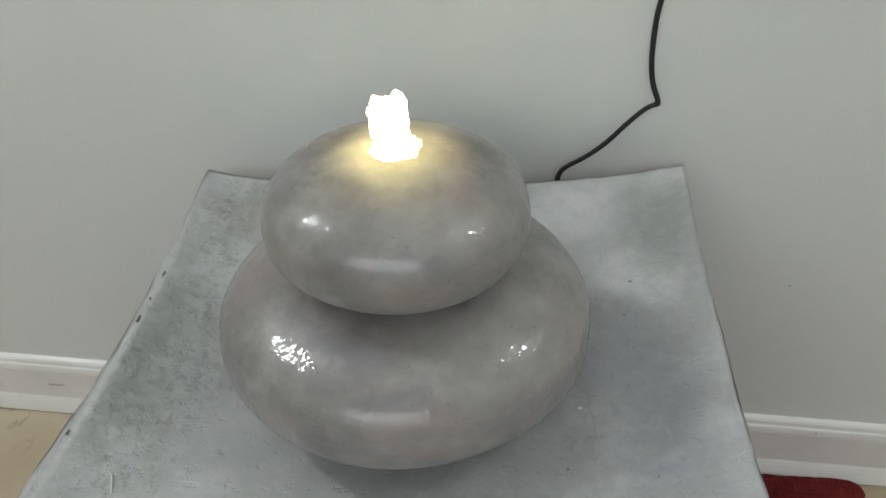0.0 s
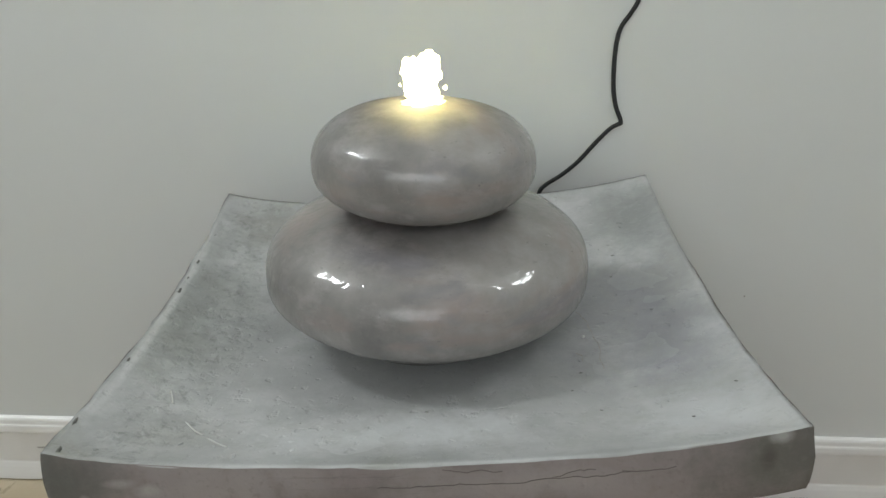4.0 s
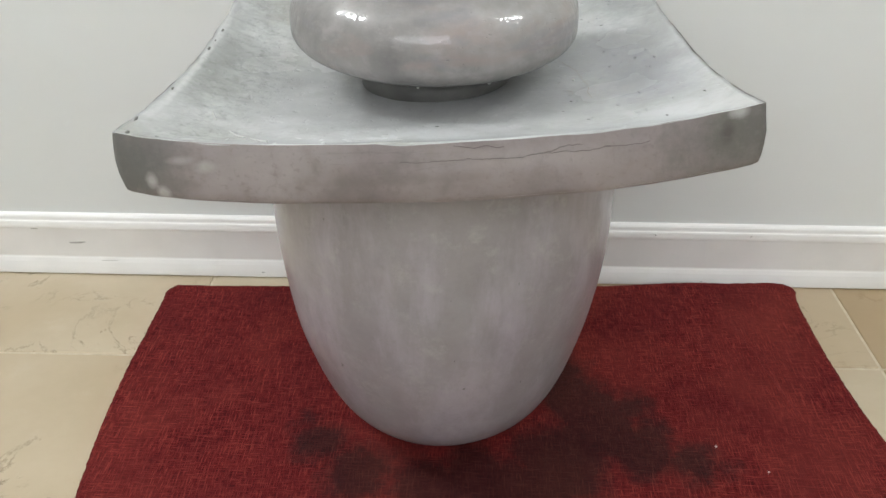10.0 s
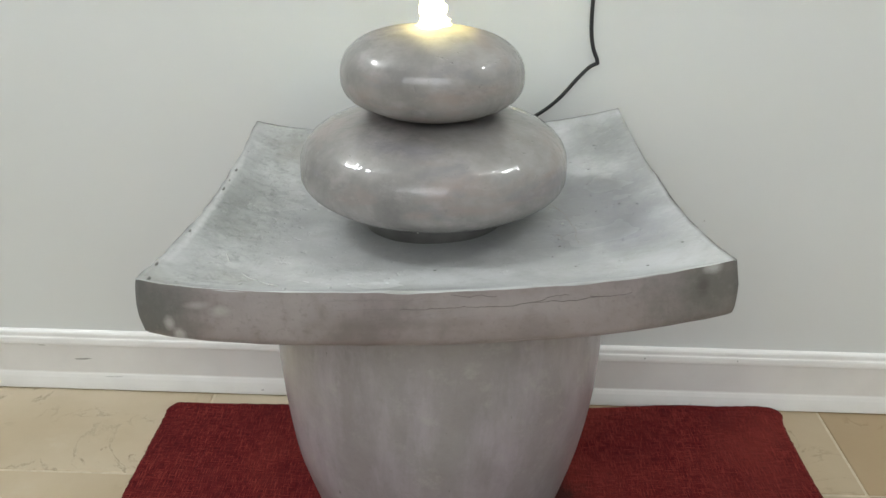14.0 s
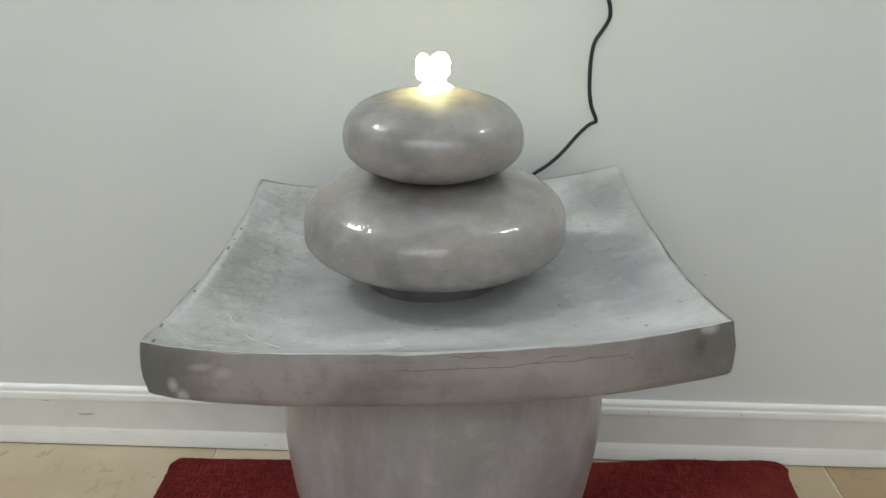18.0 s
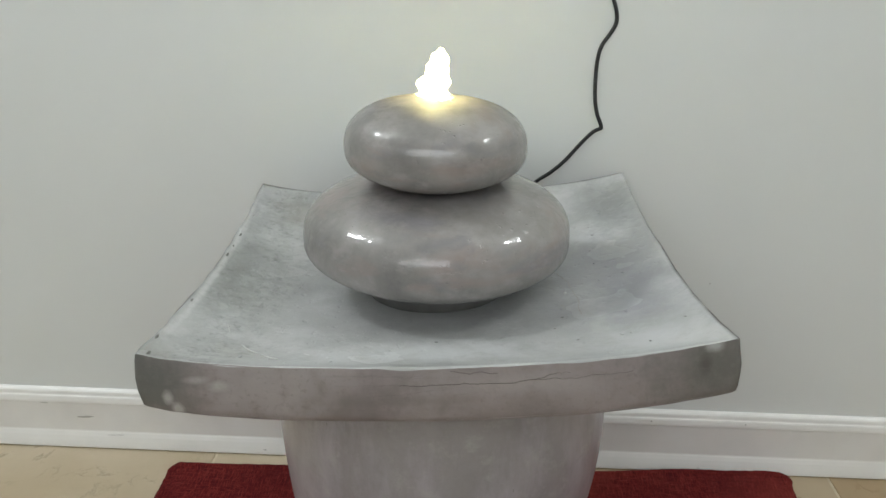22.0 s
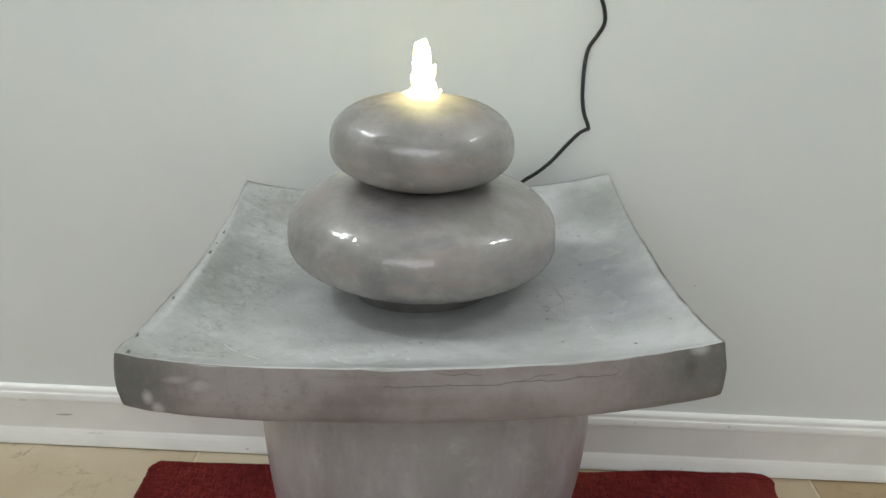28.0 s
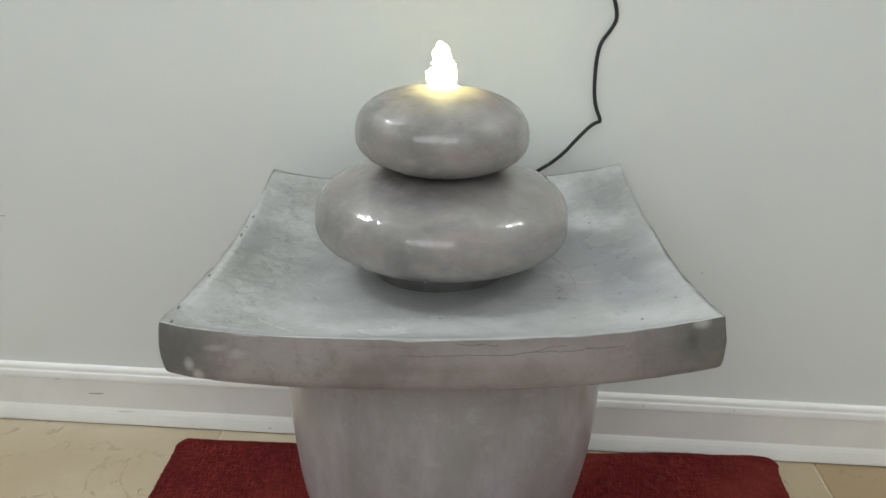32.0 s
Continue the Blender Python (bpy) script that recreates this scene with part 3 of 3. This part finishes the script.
def mat_rug():
    """The red mat: rounded corners, slightly drawn-in and ragged sides, a soft hem."""
    def west(y):
        return -0.304 + 0.29 * max(0.0, -y - 0.2) ** 2

    def east(y):
        return 0.619 + 0.40 * max(0.0, -y - 0.15) ** 2 + 0.007 * math.exp(-((y + 0.02) / 0.035) ** 2)

    def back(x):
        return -0.050 + 0.033 * (x + 0.29) + 0.0022 * math.sin(x * 13 + 0.6) + 0.0012 * math.sin(x * 31)

    front, r = -0.645, 0.020
    outline = []
    n = 120
    for k in range(n):
        x = west(-0.05) + r + (east(-0.02) - west(-0.05) - 2 * r) * k / n
        outline.append(Vector((x, back(x), 0)))
    for k in range(9):
        a = radians(90 - 90 * k / 8)
        outline.append(Vector((east(-0.02) - r + r * math.cos(a), back(0.6) - r + r * math.sin(a), 0)))
    y0, y1 = back(0.6) - r, front + r
    outline += [Vector((east(y0 + (y1 - y0) * k / n), y0 + (y1 - y0) * k / n, 0)) for k in range(1, n)]
    for k in range(9):
        a = radians(-90 * k / 8)
        outline.append(Vector((east(y1) - r + r * math.cos(a), y1 + r * math.sin(a), 0)))
    outline += [Vector((east(y1) - r + (west(y1) + 2 * r - east(y1)) * k / n, front, 0)) for k in range(1, n)]
    for k in range(9):
        a = radians(-90 - 90 * k / 8)
        outline.append(Vector((west(y1) + r + r * math.cos(a), y1 + r * math.sin(a), 0)))
    y0, y1 = y1, back(-0.3) - r
    outline += [Vector((west(y0 + (y1 - y0) * k / n), y0 + (y1 - y0) * k / n, 0)) for k in range(1, n)]
    for k in range(9):
        a = radians(180 - 90 * k / 8)
        outline.append(Vector((west(-0.05) + r + r * math.cos(a), back(-0.3) - r + r * math.sin(a), 0)))
    middle = Vector((0.16, -0.34, 0))
    bm = bmesh.new()
    rings = []
    for inset, z in ((0.0, 0.0), (-0.0006, 0.003), (0.0008, 0.0060), (0.005, 0.0070), (0.014, 0.0062), (0.08, 0.0060)):
        ring = []
        for p in outline:
            off = p - middle
            q = p - Vector((math.copysign(inset, off.x) * min(1, abs(off.x) / 0.4), math.copysign(inset, off.y) * min(1, abs(off.y) / 0.25), 0))
            q += Vector((noise.noise(p * 160), noise.noise(p * 160 + Vector((5, 0, 0))), 0)) * (0.0016 if inset < 0.005 else 0)
            lift = max(0.0, 1 + (p.y - back(p.x)) / 0.05) * z * (0.3 + 0.25 * math.sin(p.x * 17) + 0.4 * max(0.0, 1 - abs(p.x - 0.585) / 0.05))
            ring.append(bm.verts.new((q.x, q.y, z + max(0.0, lift))))
        rings.append(ring)
    n = len(outline)
    for lo, hi in zip(rings, rings[1:]):
        for k in range(n):
            bm.faces.new((lo[k], lo[(k + 1) % n], hi[(k + 1) % n], hi[k]))
    bm.faces.new(rings[-1])
    bm.faces.new(rings[0])
    tagged(mesh_object("floor_mat", bm, MAT), "dark red woven floor mat, damp with painted shade round the fountain's foot", "mat")
    for x, y, size, seed in ((0.431, -0.351, 0.0013, 1), (0.481, -0.388, 0.0011, 2), (0.554, -0.427, 0.0016, 3)):
        crumb = mesh_object("crumb", lump(size, size * 0.6, 40.0 + seed, 0.5), CRUMB, smooth=True)
        crumb.location = (x, y, 0.0062 + size * 0.5)
        tagged(crumb, "tiny pale crumb lying on the red mat", "crumb", "crumbs on the mat")


# ---- the fountain ----
AXIS = (0.1065, -0.2765)
HALF = 0.2285


def tray_height(u, v):
    """The top of the dish over its middle; it lifts towards the four corners."""
    z = 0.0195 * (abs(u) ** (3.4 if u < 0 else 2.6) + abs(v) ** 2.2) + 0.0145 * max(abs(u), abs(v)) ** 4.5
    if u < 0:
        z += 0.0026 * abs(u) ** 3 * (1 - v * v) + 0.012 * abs(min(v, 0.0)) ** 3 * -u * (1 + u)
    elif v < 0:
        z -= 0.007 * u ** 3 * -v * (1 + v)
    return z


BAND = ((1.004, 0.006), (1.007, 0.013), (1.0095, 0.022), (1.0095, 0.032), (1.006, 0.041), (1.002, 0.0465), (0.992, 0.0495))


def tray(band=False):
    bm = bmesh.new()
    n = 112
    steps = [-1 + 2 * i / n for i in range(n + 1)]

    def wob(x, y, k):
        return noise.noise(Vector((x * 7 + k, y * 7, k)))

    def top_at(u, v):
        x, y = HALF * u, HALF * v
        rim = max(abs(u), abs(v))
        z = 0.4235 + tray_height(u, v) + 0.0012 * wob(x, y, 3.0) + 0.0007 * noise.noise(Vector((x * 40, y * 40, 7.0))) + 0.0022 * noise.noise(Vector((x * 95, y * 95, 5.0))) * min(1.0, max(0.0, (-u - 0.66) * 6)) * (rim < 0.97)
        if rim > 0.985:
            z -= 0.0012 * ((rim - 0.985) / 0.015) ** 2
        k = 1 + (0.005 * wob(x, y, 9.0) + (0.007 if u < -0.85 else 0.003) * noise.noise(Vector((x * 45, y * 45, 2.0)))) * max(0.0, (rim - 0.9) * 10)
        return Vector((x * k * (1.014 if u > 0 else 1 + 0.013 * min(1.0, max(0.0, -v - 0.1) * 2)), y * k, z))

    top = [[bm.verts.new(top_at(u, v)) for u in steps] for v in steps]
    for j in range(n):
        for i in range(n):
            bm.faces.new((top[j][i], top[j][i + 1], top[j + 1][i + 1], top[j + 1][i]))
    loop = [(0, i) for i in range(n)] + [(j, n) for j in range(n)] + [(n, i) for i in range(n, 0, -1)] + [(j, 0) for j in range(n, 0, -1)]
    last = [top[j][i] for j, i in loop]
    if band:
        bm.free()
        bm = bmesh.new()
        last = None
    for out, drop in ((1.0, 0.0012),) + BAND if band else ((1.0, 0.047), (0.975, 0.049), (0.80, 0.049), (0.5, 0.046)):
        ring = []
        for j, i in loop:
            u, v = steps[i], steps[j]
            p = top_at(u, v)
            q = Vector((p.x * out, p.y * out, 0))
            inner = out < 0.97
            z = 0.4235 + tray_height(q.x / HALF if inner else u, q.y / HALF if inner else v) - drop
            grain = 0.0016 * noise.noise(Vector((p.x * 22, p.y * 22, drop * 60)))
            if inner or not band:
                grain = 0
            ring.append(bm.verts.new((q.x * (1 + 2 * grain), q.y * (1 + 2 * grain), z + grain * (0.004 < drop < 0.04))))
        if last:
            for k in range(len(loop)):
                bm.faces.new((last[k], last[(k + 1) % len(loop)], ring[(k + 1) % len(loop)], ring[k]))
        last = ring
    if not band:
        bm.faces.new(last)
    return bm


def pebble(radius, up, down, power_up, power, seed):
    prof = []
    for k in range(1, 40):
        a = -math.pi / 2 + math.pi * k / 40
        c, s = math.cos(a), math.sin(a)
        k = 2 / (power_up if s > 0 else power)
        prof.append((radius * c ** k, (up if s > 0 else down) * math.copysign(abs(s) ** k, s)))
    return revolve(prof, 128, 0.004, seed)


def fountain():
    base = tagged(new("tabletop_fountain"), "grey concrete fountain with stacked wet stones, standing on a mat", "fountain")
    base.matrix_world = pose(AXIS[0], AXIS[1], 0.006)
    pot_profile = [(0.060, 0.0), (0.083, 0.004), (0.102, 0.012), (0.117, 0.025), (0.129, 0.041), (0.1398, 0.062), (0.1496, 0.088), (0.1582, 0.120), (0.1655, 0.150), (0.1714, 0.185),
                   (0.1758, 0.225), (0.1776, 0.265), (0.1778, 0.310), (0.1773, 0.350), (0.1770, 0.370), (0.1770, 0.392)]
    smooth = [(p.x, p.z) for p in spline([(r, 0, z) for r, z in pot_profile], 3)]
    pot = part("pedestal", revolve(smooth, 144, 0.003, 4.0), POT, base, "smooth rounded grey pedestal bowl", smooth=True)
    pot.location = (0.0034, 0.011, 0)
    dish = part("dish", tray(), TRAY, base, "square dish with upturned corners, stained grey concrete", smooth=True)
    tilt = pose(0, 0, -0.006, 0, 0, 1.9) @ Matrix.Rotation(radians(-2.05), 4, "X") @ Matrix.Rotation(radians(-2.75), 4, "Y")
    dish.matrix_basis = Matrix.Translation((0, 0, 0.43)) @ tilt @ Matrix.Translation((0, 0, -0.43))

    def on_dish(x, y, up):
        return Vector((x, y, 0.4235 + tray_height(x / HALF, y / HALF) + up))

    for run in (((-0.168, -0.155), (-0.160, -0.164), (-0.151, -0.172)), ((-0.147, -0.176), (-0.139, -0.183), (-0.130, -0.190)), ((-0.190, -0.118), (-0.186, -0.126), (-0.183, -0.134))):
        part("wet_crack", tube(spline([on_dish(x + 0.001 * noise.noise(Vector((x * 90, y * 90, 0))), y, 0.0) for x, y in run], 6), 0.0007, 0.0008, 6), PALE_GLINT, dish, "wet hairline crack with its glint painted pale", smooth=True)
    for run in (((0.120, 0.025), (0.130, -0.003), (0.134, -0.038), (0.134, -0.065), (0.134, -0.088)), ((0.115, -0.060), (0.120, -0.066), (0.119, -0.074))):
        line = [on_dish(x, y, 0.0) for x, y in run]
        part("dry_crack", tube([p + Vector((0.004 * noise.noise(p * 60), 0.002 * noise.noise(p * 90), 0)) for p in spline(line, 8)], 0.00024, 0.0002, 6), DRY, dish, "brownish hairline crack")
    for x, y, size in ((-0.2245, 0.083, 0.0020), (-0.2245, 0.050, 0.0012), (-0.2250, 0.026, 0.0020), (-0.2265, -0.096, 0.0012), (-0.2270, -0.186, 0.0016), (-0.2225, -0.2195, 0.0018), (-0.2225, 0.140, 0.0010)):
        chip = part("chip", lump(1.0, 1.0, x * 70 + y * 90, 0.7), PIT, dish, "dark chipped spot on the edge", smooth=True)
        chip.location, chip.scale = on_dish(x, y, -0.0004), (size * 0.55, size * 1.9, 0.0009)
    for x, y, size in ((0.1732, 0.0984, 0.0022), (0.1218, -0.150, 0.0020), (0.1157, -0.0902, 0.0014), (0.1057, -0.116, 0.0015), (-0.0014, -0.1359, 0.0018), (0.2125, -0.1489, 0.0015), (0.177, -0.1769, 0.0014), (0.108, 0.150, 0.0020), (0.165, 0.060, 0.0013), (-0.09, -0.150, 0.0012)):
        speck = part("speck", lump(1.0, 1.0, x * 80 + y * 60, 0.6), PIT, dish, "small dark pit", smooth=True)
        speck.location, speck.scale = on_dish(x, y, 0.0), (size * 0.75, size * 0.45, 0.0003)
    drop = part("water_drop", lump(0.0016, 0.0012, 3.3, 0.2), PALE_GLINT, dish, "drop of water painted pale as a glint", smooth=True)
    drop.location = on_dish(0.1256, -0.0347, 0.0006)
    rnd = random.Random(3)
    bm = bmesh.new()
    for k in range(46):
        x, y = rnd.uniform(0.09, 0.205), rnd.uniform(-0.17, 0.16)
        if k > 30:
            x, y = rnd.uniform(-0.215, 0.2), rnd.uniform(-0.215, -0.12)
        size = rnd.uniform(0.0006, 0.0017)
        bmesh.ops.create_icosphere(bm, subdivisions=1, radius=size, matrix=Matrix.Translation(on_dish(x, y, 0.0)) @ Matrix.Rotation(rnd.uniform(0, 3), 4, "Z") @ Matrix.Diagonal((1.6, 0.9, 0.5, 1)))
    tagged(part("grit", bm, TRAY, dish, "small flakes and grit on the concrete"), kind="stuff")
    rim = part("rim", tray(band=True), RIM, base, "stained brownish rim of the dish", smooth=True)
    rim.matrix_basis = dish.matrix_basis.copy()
    # Fine cracks along the front of the rim, and its chipped upper lip.
    for run in (((-0.028, 0.0155), (-0.010, 0.0150), (0.010, 0.0138), (0.022, 0.0142), (0.040, 0.0150), (0.062, 0.0142), (0.085, 0.0128), (0.105, 0.0135), (0.125, 0.0122)),
                ((0.012, 0.0030), (0.024, 0.0052), (0.034, 0.0048), (0.048, 0.0062)), ((0.078, 0.0125), (0.090, 0.0095), (0.104, 0.0090)), ((0.120, 0.0115), (0.138, 0.0135), (0.152, 0.0125))):
        line = []
        for x, drop in run:
            out = next(o0 + (o1 - o0) * (drop - d0) / (d1 - d0) for (o0, d0), (o1, d1) in zip(((1.0, 0.0012),) + BAND, BAND) if drop <= d1)
            line.append(Vector((x, -HALF * out * 1.0005, 0.4235 + tray_height(x / HALF, -1.0) - drop)))
        crack = [p + Vector((0, 0, 0.0014 * noise.noise(p * 110) + 0.0009 * noise.noise(p * 330))) for p in spline(line, 8)]
        part("crack", tube(crack, 0.0002, 0.00025, 6), CRACK, rim, "fine dark crack")
    foot = part("foot_ring", revolve([(0.070, 0.0), (0.073, 0.004), (0.074, 0.016), (0.076, 0.030)], 96, 0.002, 2.0), FOOT, base, "wet ring under the stones, shaded dark by its colour", smooth=True)
    foot.location = (-0.003, 0.010, 0.408)
    low = part("lower_stone", pebble(0.1343, 0.0585, 0.0385, 2.85, 2.25, 11.0), STONE, base, "large flattened wet stone", smooth=True)
    low.location = (-0.003, 0.010, 0.480 - 0.006)
    for along, size in ((-0.012, 0.0013), (0.050, 0.0015)):
        drip = part("hanging_drop", lump(size, size * 1.2, along * 90, 0.15), PALE_GLINT, low, "water drop hanging from the stone", smooth=True)
        r = 0.0985
        drip.location = (along, -math.sqrt(r * r - along * along), -0.0292)
    upp = part("upper_stone", pebble(0.0890, 0.0440, 0.0380, 2.55, 2.45, 17.0), STONE, base, "smaller flattened wet stone with a water outlet", smooth=True)
    upp.location = (-0.0055, 0.009, 0.5755 - 0.006)
    spout = part("spout", revolve([(0.0, 0.0), (0.012, 0.0), (0.0138, 0.001), (0.0142, 0.0022), (0.0135, 0.003), (0.012, 0.003), (0.0105, 0.001), (0.0, 0.001)], 40), DARK, base, "dark round water outlet", smooth=True)
    spout.location = (-0.0065, 0.0085, 0.6145 - 0.006)


def cord():
    pts = [(0.150, -0.105, 0.09), (0.170, -0.070, 0.14), (0.190, -0.045, 0.24), (0.205, -0.032, 0.36), (0.2112, -0.026, 0.425), (0.2125, -0.023, 0.440), (0.2150, -0.021, 0.4505), (0.2215, -0.020, 0.4580), (0.239, -0.020, 0.4705),
           (0.256, -0.020, 0.4865), (0.274, -0.020, 0.5090), (0.287, -0.020, 0.5235), (0.294, -0.020, 0.5283), (0.2988, -0.020, 0.5302)]
    up = [(0.2988, -0.020, 0.5302), (0.2974, -0.0195, 0.5360), (0.292, -0.017, 0.5490), (0.2885, -0.014, 0.568), (0.2875, -0.011, 0.594), (0.2885, -0.009, 0.616), (0.292, -0.008, 0.631), (0.300, -0.008, 0.644),
          (0.3065, -0.008, 0.656), (0.3075, -0.008, 0.666), (0.3045, -0.008, 0.679), (0.299, -0.008, 0.693), (0.295, -0.008, 0.711), (0.294, -0.008, 0.741), (0.296, -0.008, 0.79), (0.297, -0.008, 0.86)]
    ob = mesh_object("power_cord", tube(spline(pts, 8) + spline(up, 8)[1:], 0.0025, 0.0017, 12), CORD, smooth=True)
    tagged(ob, "thin black power cord running up the wall behind the fountain", "cord")


# ---- water ----
OUTLET = Vector((0.100, -0.260, 0.6215))


# seconds; height of the crest and its lean to the side; place and height of the second lobe; spread of the foot; all in millimetres but the first and the last
JET_EARLY = [
    (0.0, 43, 2, -8, 38, 0.2), (1.0, 47, 5, -6, 44, 0.6), (2.0, 53, -5, 6, 32, 0.2), (3.0, 49, 1, -6, 34, 1.0), (4.0, 43, 6, -10, 38, 0.1), (7.0, 36, 11, -16, 36, 0.2),
    (7.5, 56, -3, 4, 30, 0.1), (8.0, 54, -6, 5, 34, 0.1), (14.0, 52, 2, -4, 40, 0.2), (15.0, 43, 6, -5, 34, 0.1), (18.0, 37, 9, -10, 37, 0.1),
]
JET_LATE = [
    (19.0, 49, 2, -3, 28, 0.6), (20.0, 53, 4, -5, 52, 0.1), (21.0, 48, -6, 9, 40, 0.0), (22.0, 49, 4, -3, 36, 0.9), (23.0, 49, 7, -7, 41, 0.3), (24.0, 38, 4, -10, 22, 0.7), (25.0, 48, -2, 4, 42, 0.5),
    (28.0, 57, -2, 1, 28, 0.1), (29.0, 43, 7, -8, 42, 0.2), (30.0, 41, 2, -4, 24, 0.3), (31.0, 39, 6, -12, 37, 0.1), (32.0, 48, -3, 5, 26, 0.9),
]


def jet_states():
    """The jet's state every tenth of a second: as listed, and restless between."""
    rnd = random.Random(5)
    known = {round(row[0] * 10): row[1:] for row in JET_EARLY + JET_LATE}
    out = []
    for k in range(321):
        side = rnd.choice((-1, 1))
        h = rnd.uniform(36, 58)
        free = (h, side * rnd.uniform(0, 8), -side * rnd.uniform(2, 11), h * rnd.uniform(0.5, 0.98), rnd.choice((0.0, 0.1, 0.3, 0.7, 1.0)))
        h, lean, lobe, lobe_h, foot = known.get(k, free)
        out.append((k / 10, h / 1150, lean / 1000, lobe / 1000, lobe_h / 1150, foot))
    return out


def water():
    jet = tagged(new("water_jet"), "bubbling jet of water, warm white lamplight made as its own glow", "water")
    jet.location = OUTLET
    out = {}
    for name, r, h, seed in (("jet_base", 0.0112, 0.009, 1.0), ("jet_column", 0.0106, 0.0140, 2.0), ("jet_crest", 0.0088, 0.0120, 3.0), ("jet_tip", 0.0066, 0.0085, 4.0), ("jet_lobe", 0.0064, 0.0088, 5.0), ("jet_arm", 0.0076, 0.0120, 7.0), ("jet_foot", 0.0080, 0.0070, 8.0)):
        out[name] = part(name, lump(r, h, seed, 0.42), GLOW, jet, smooth=True)
    out["jet_skirt"] = part("jet_skirt", lump(0.0160, 0.0036, 6.0, 0.42), SKIRT, jet, smooth=True)
    for k in range(6):
        out["droplet", k] = part("droplet", lump(0.0006 + 0.00016 * k, 0.0008 + 0.0002 * k, 20.0 + k), GLOW, jet, smooth=True)
    return out


def motions(pieces):
    rnd = random.Random(9)
    rows = {k: [] for k in pieces}
    spin = {k: rnd.uniform(0, 360) for k in pieces}
    for t, h, lean, lobe, lobe_h, foot in jet_states():
        for k in pieces:
            spin[k] += rnd.uniform(-70, 70)
        places = {
            "jet_base": (0.0, 0.0, 0.005),
            "jet_skirt": (0.2 * lean, -0.001, 0.0008),
            "jet_column": (0.35 * lean + 0.25 * lobe, 0.0, 0.36 * h),
            "jet_crest": (0.75 * lean, 0.0, 0.66 * h),
            "jet_tip": (lean, 0.0, h - 0.008),
            "jet_lobe": (lobe, 0.001, lobe_h - 0.008),
            "jet_arm": (0.8 * lobe, 0.001, 0.52 * lobe_h),
            "jet_foot": (-0.011 * foot, -0.002, 0.005 + 0.006 * foot),
        }
        for k in pieces:
            if isinstance(k, tuple):
                a = spin[k] * 3.1
                d = 0.010 + 0.008 * rnd.random()
                p = (d * math.cos(a), d * math.sin(a), h * rnd.uniform(0.05, 0.6))
            else:
                p = places[k]
            rows[k].append((t, pose(*p, 6 * math.sin(spin[k]), 6 * math.cos(spin[k]), spin[k])))
    for k, ob in pieces.items():
        walk(ob, rows[k])


room()
mat_rug()
fountain()
cord()
pieces = water()


# ---- floor tiles ----
def floor():
    ground = tagged(mesh_object("floor", box(WEST - 0.12, SOUTH - 0.12, -0.1, EAST + 0.12, 0.12, -0.0015), GROUT), "beige stone tile floor with narrow joints", "floor", kind="structure")
    size, gap = 0.466, 0.0042
    bm = box(-size / 2 + gap / 2, -size / 2 + gap / 2, -0.02, size / 2 - gap / 2, size / 2 - gap / 2, 0.0, 0.0012)
    first = None
    for j in range(8):
        for i in range(-5, 6):
            x, y = -0.2465 + size * (i + 0.5), -0.2 + size * (0.5 - j)
            if x - size / 2 > EAST or x + size / 2 < WEST or y + size / 2 < SOUTH:
                continue
            if first is None:
                ob = first = mesh_object("tile", bm, TILE)
            else:
                ob = new("tile", first.data)
            ob.parent = ground
            ob.location = (x, y, 0)
            # Some tiles are browner than their neighbours.
            ob.color[3] = 0.8 if x > 0.5 and y > -0.5 else 0.35 * ((i * 7 + j * 5) % 4) / 3


floor()
motions(pieces)
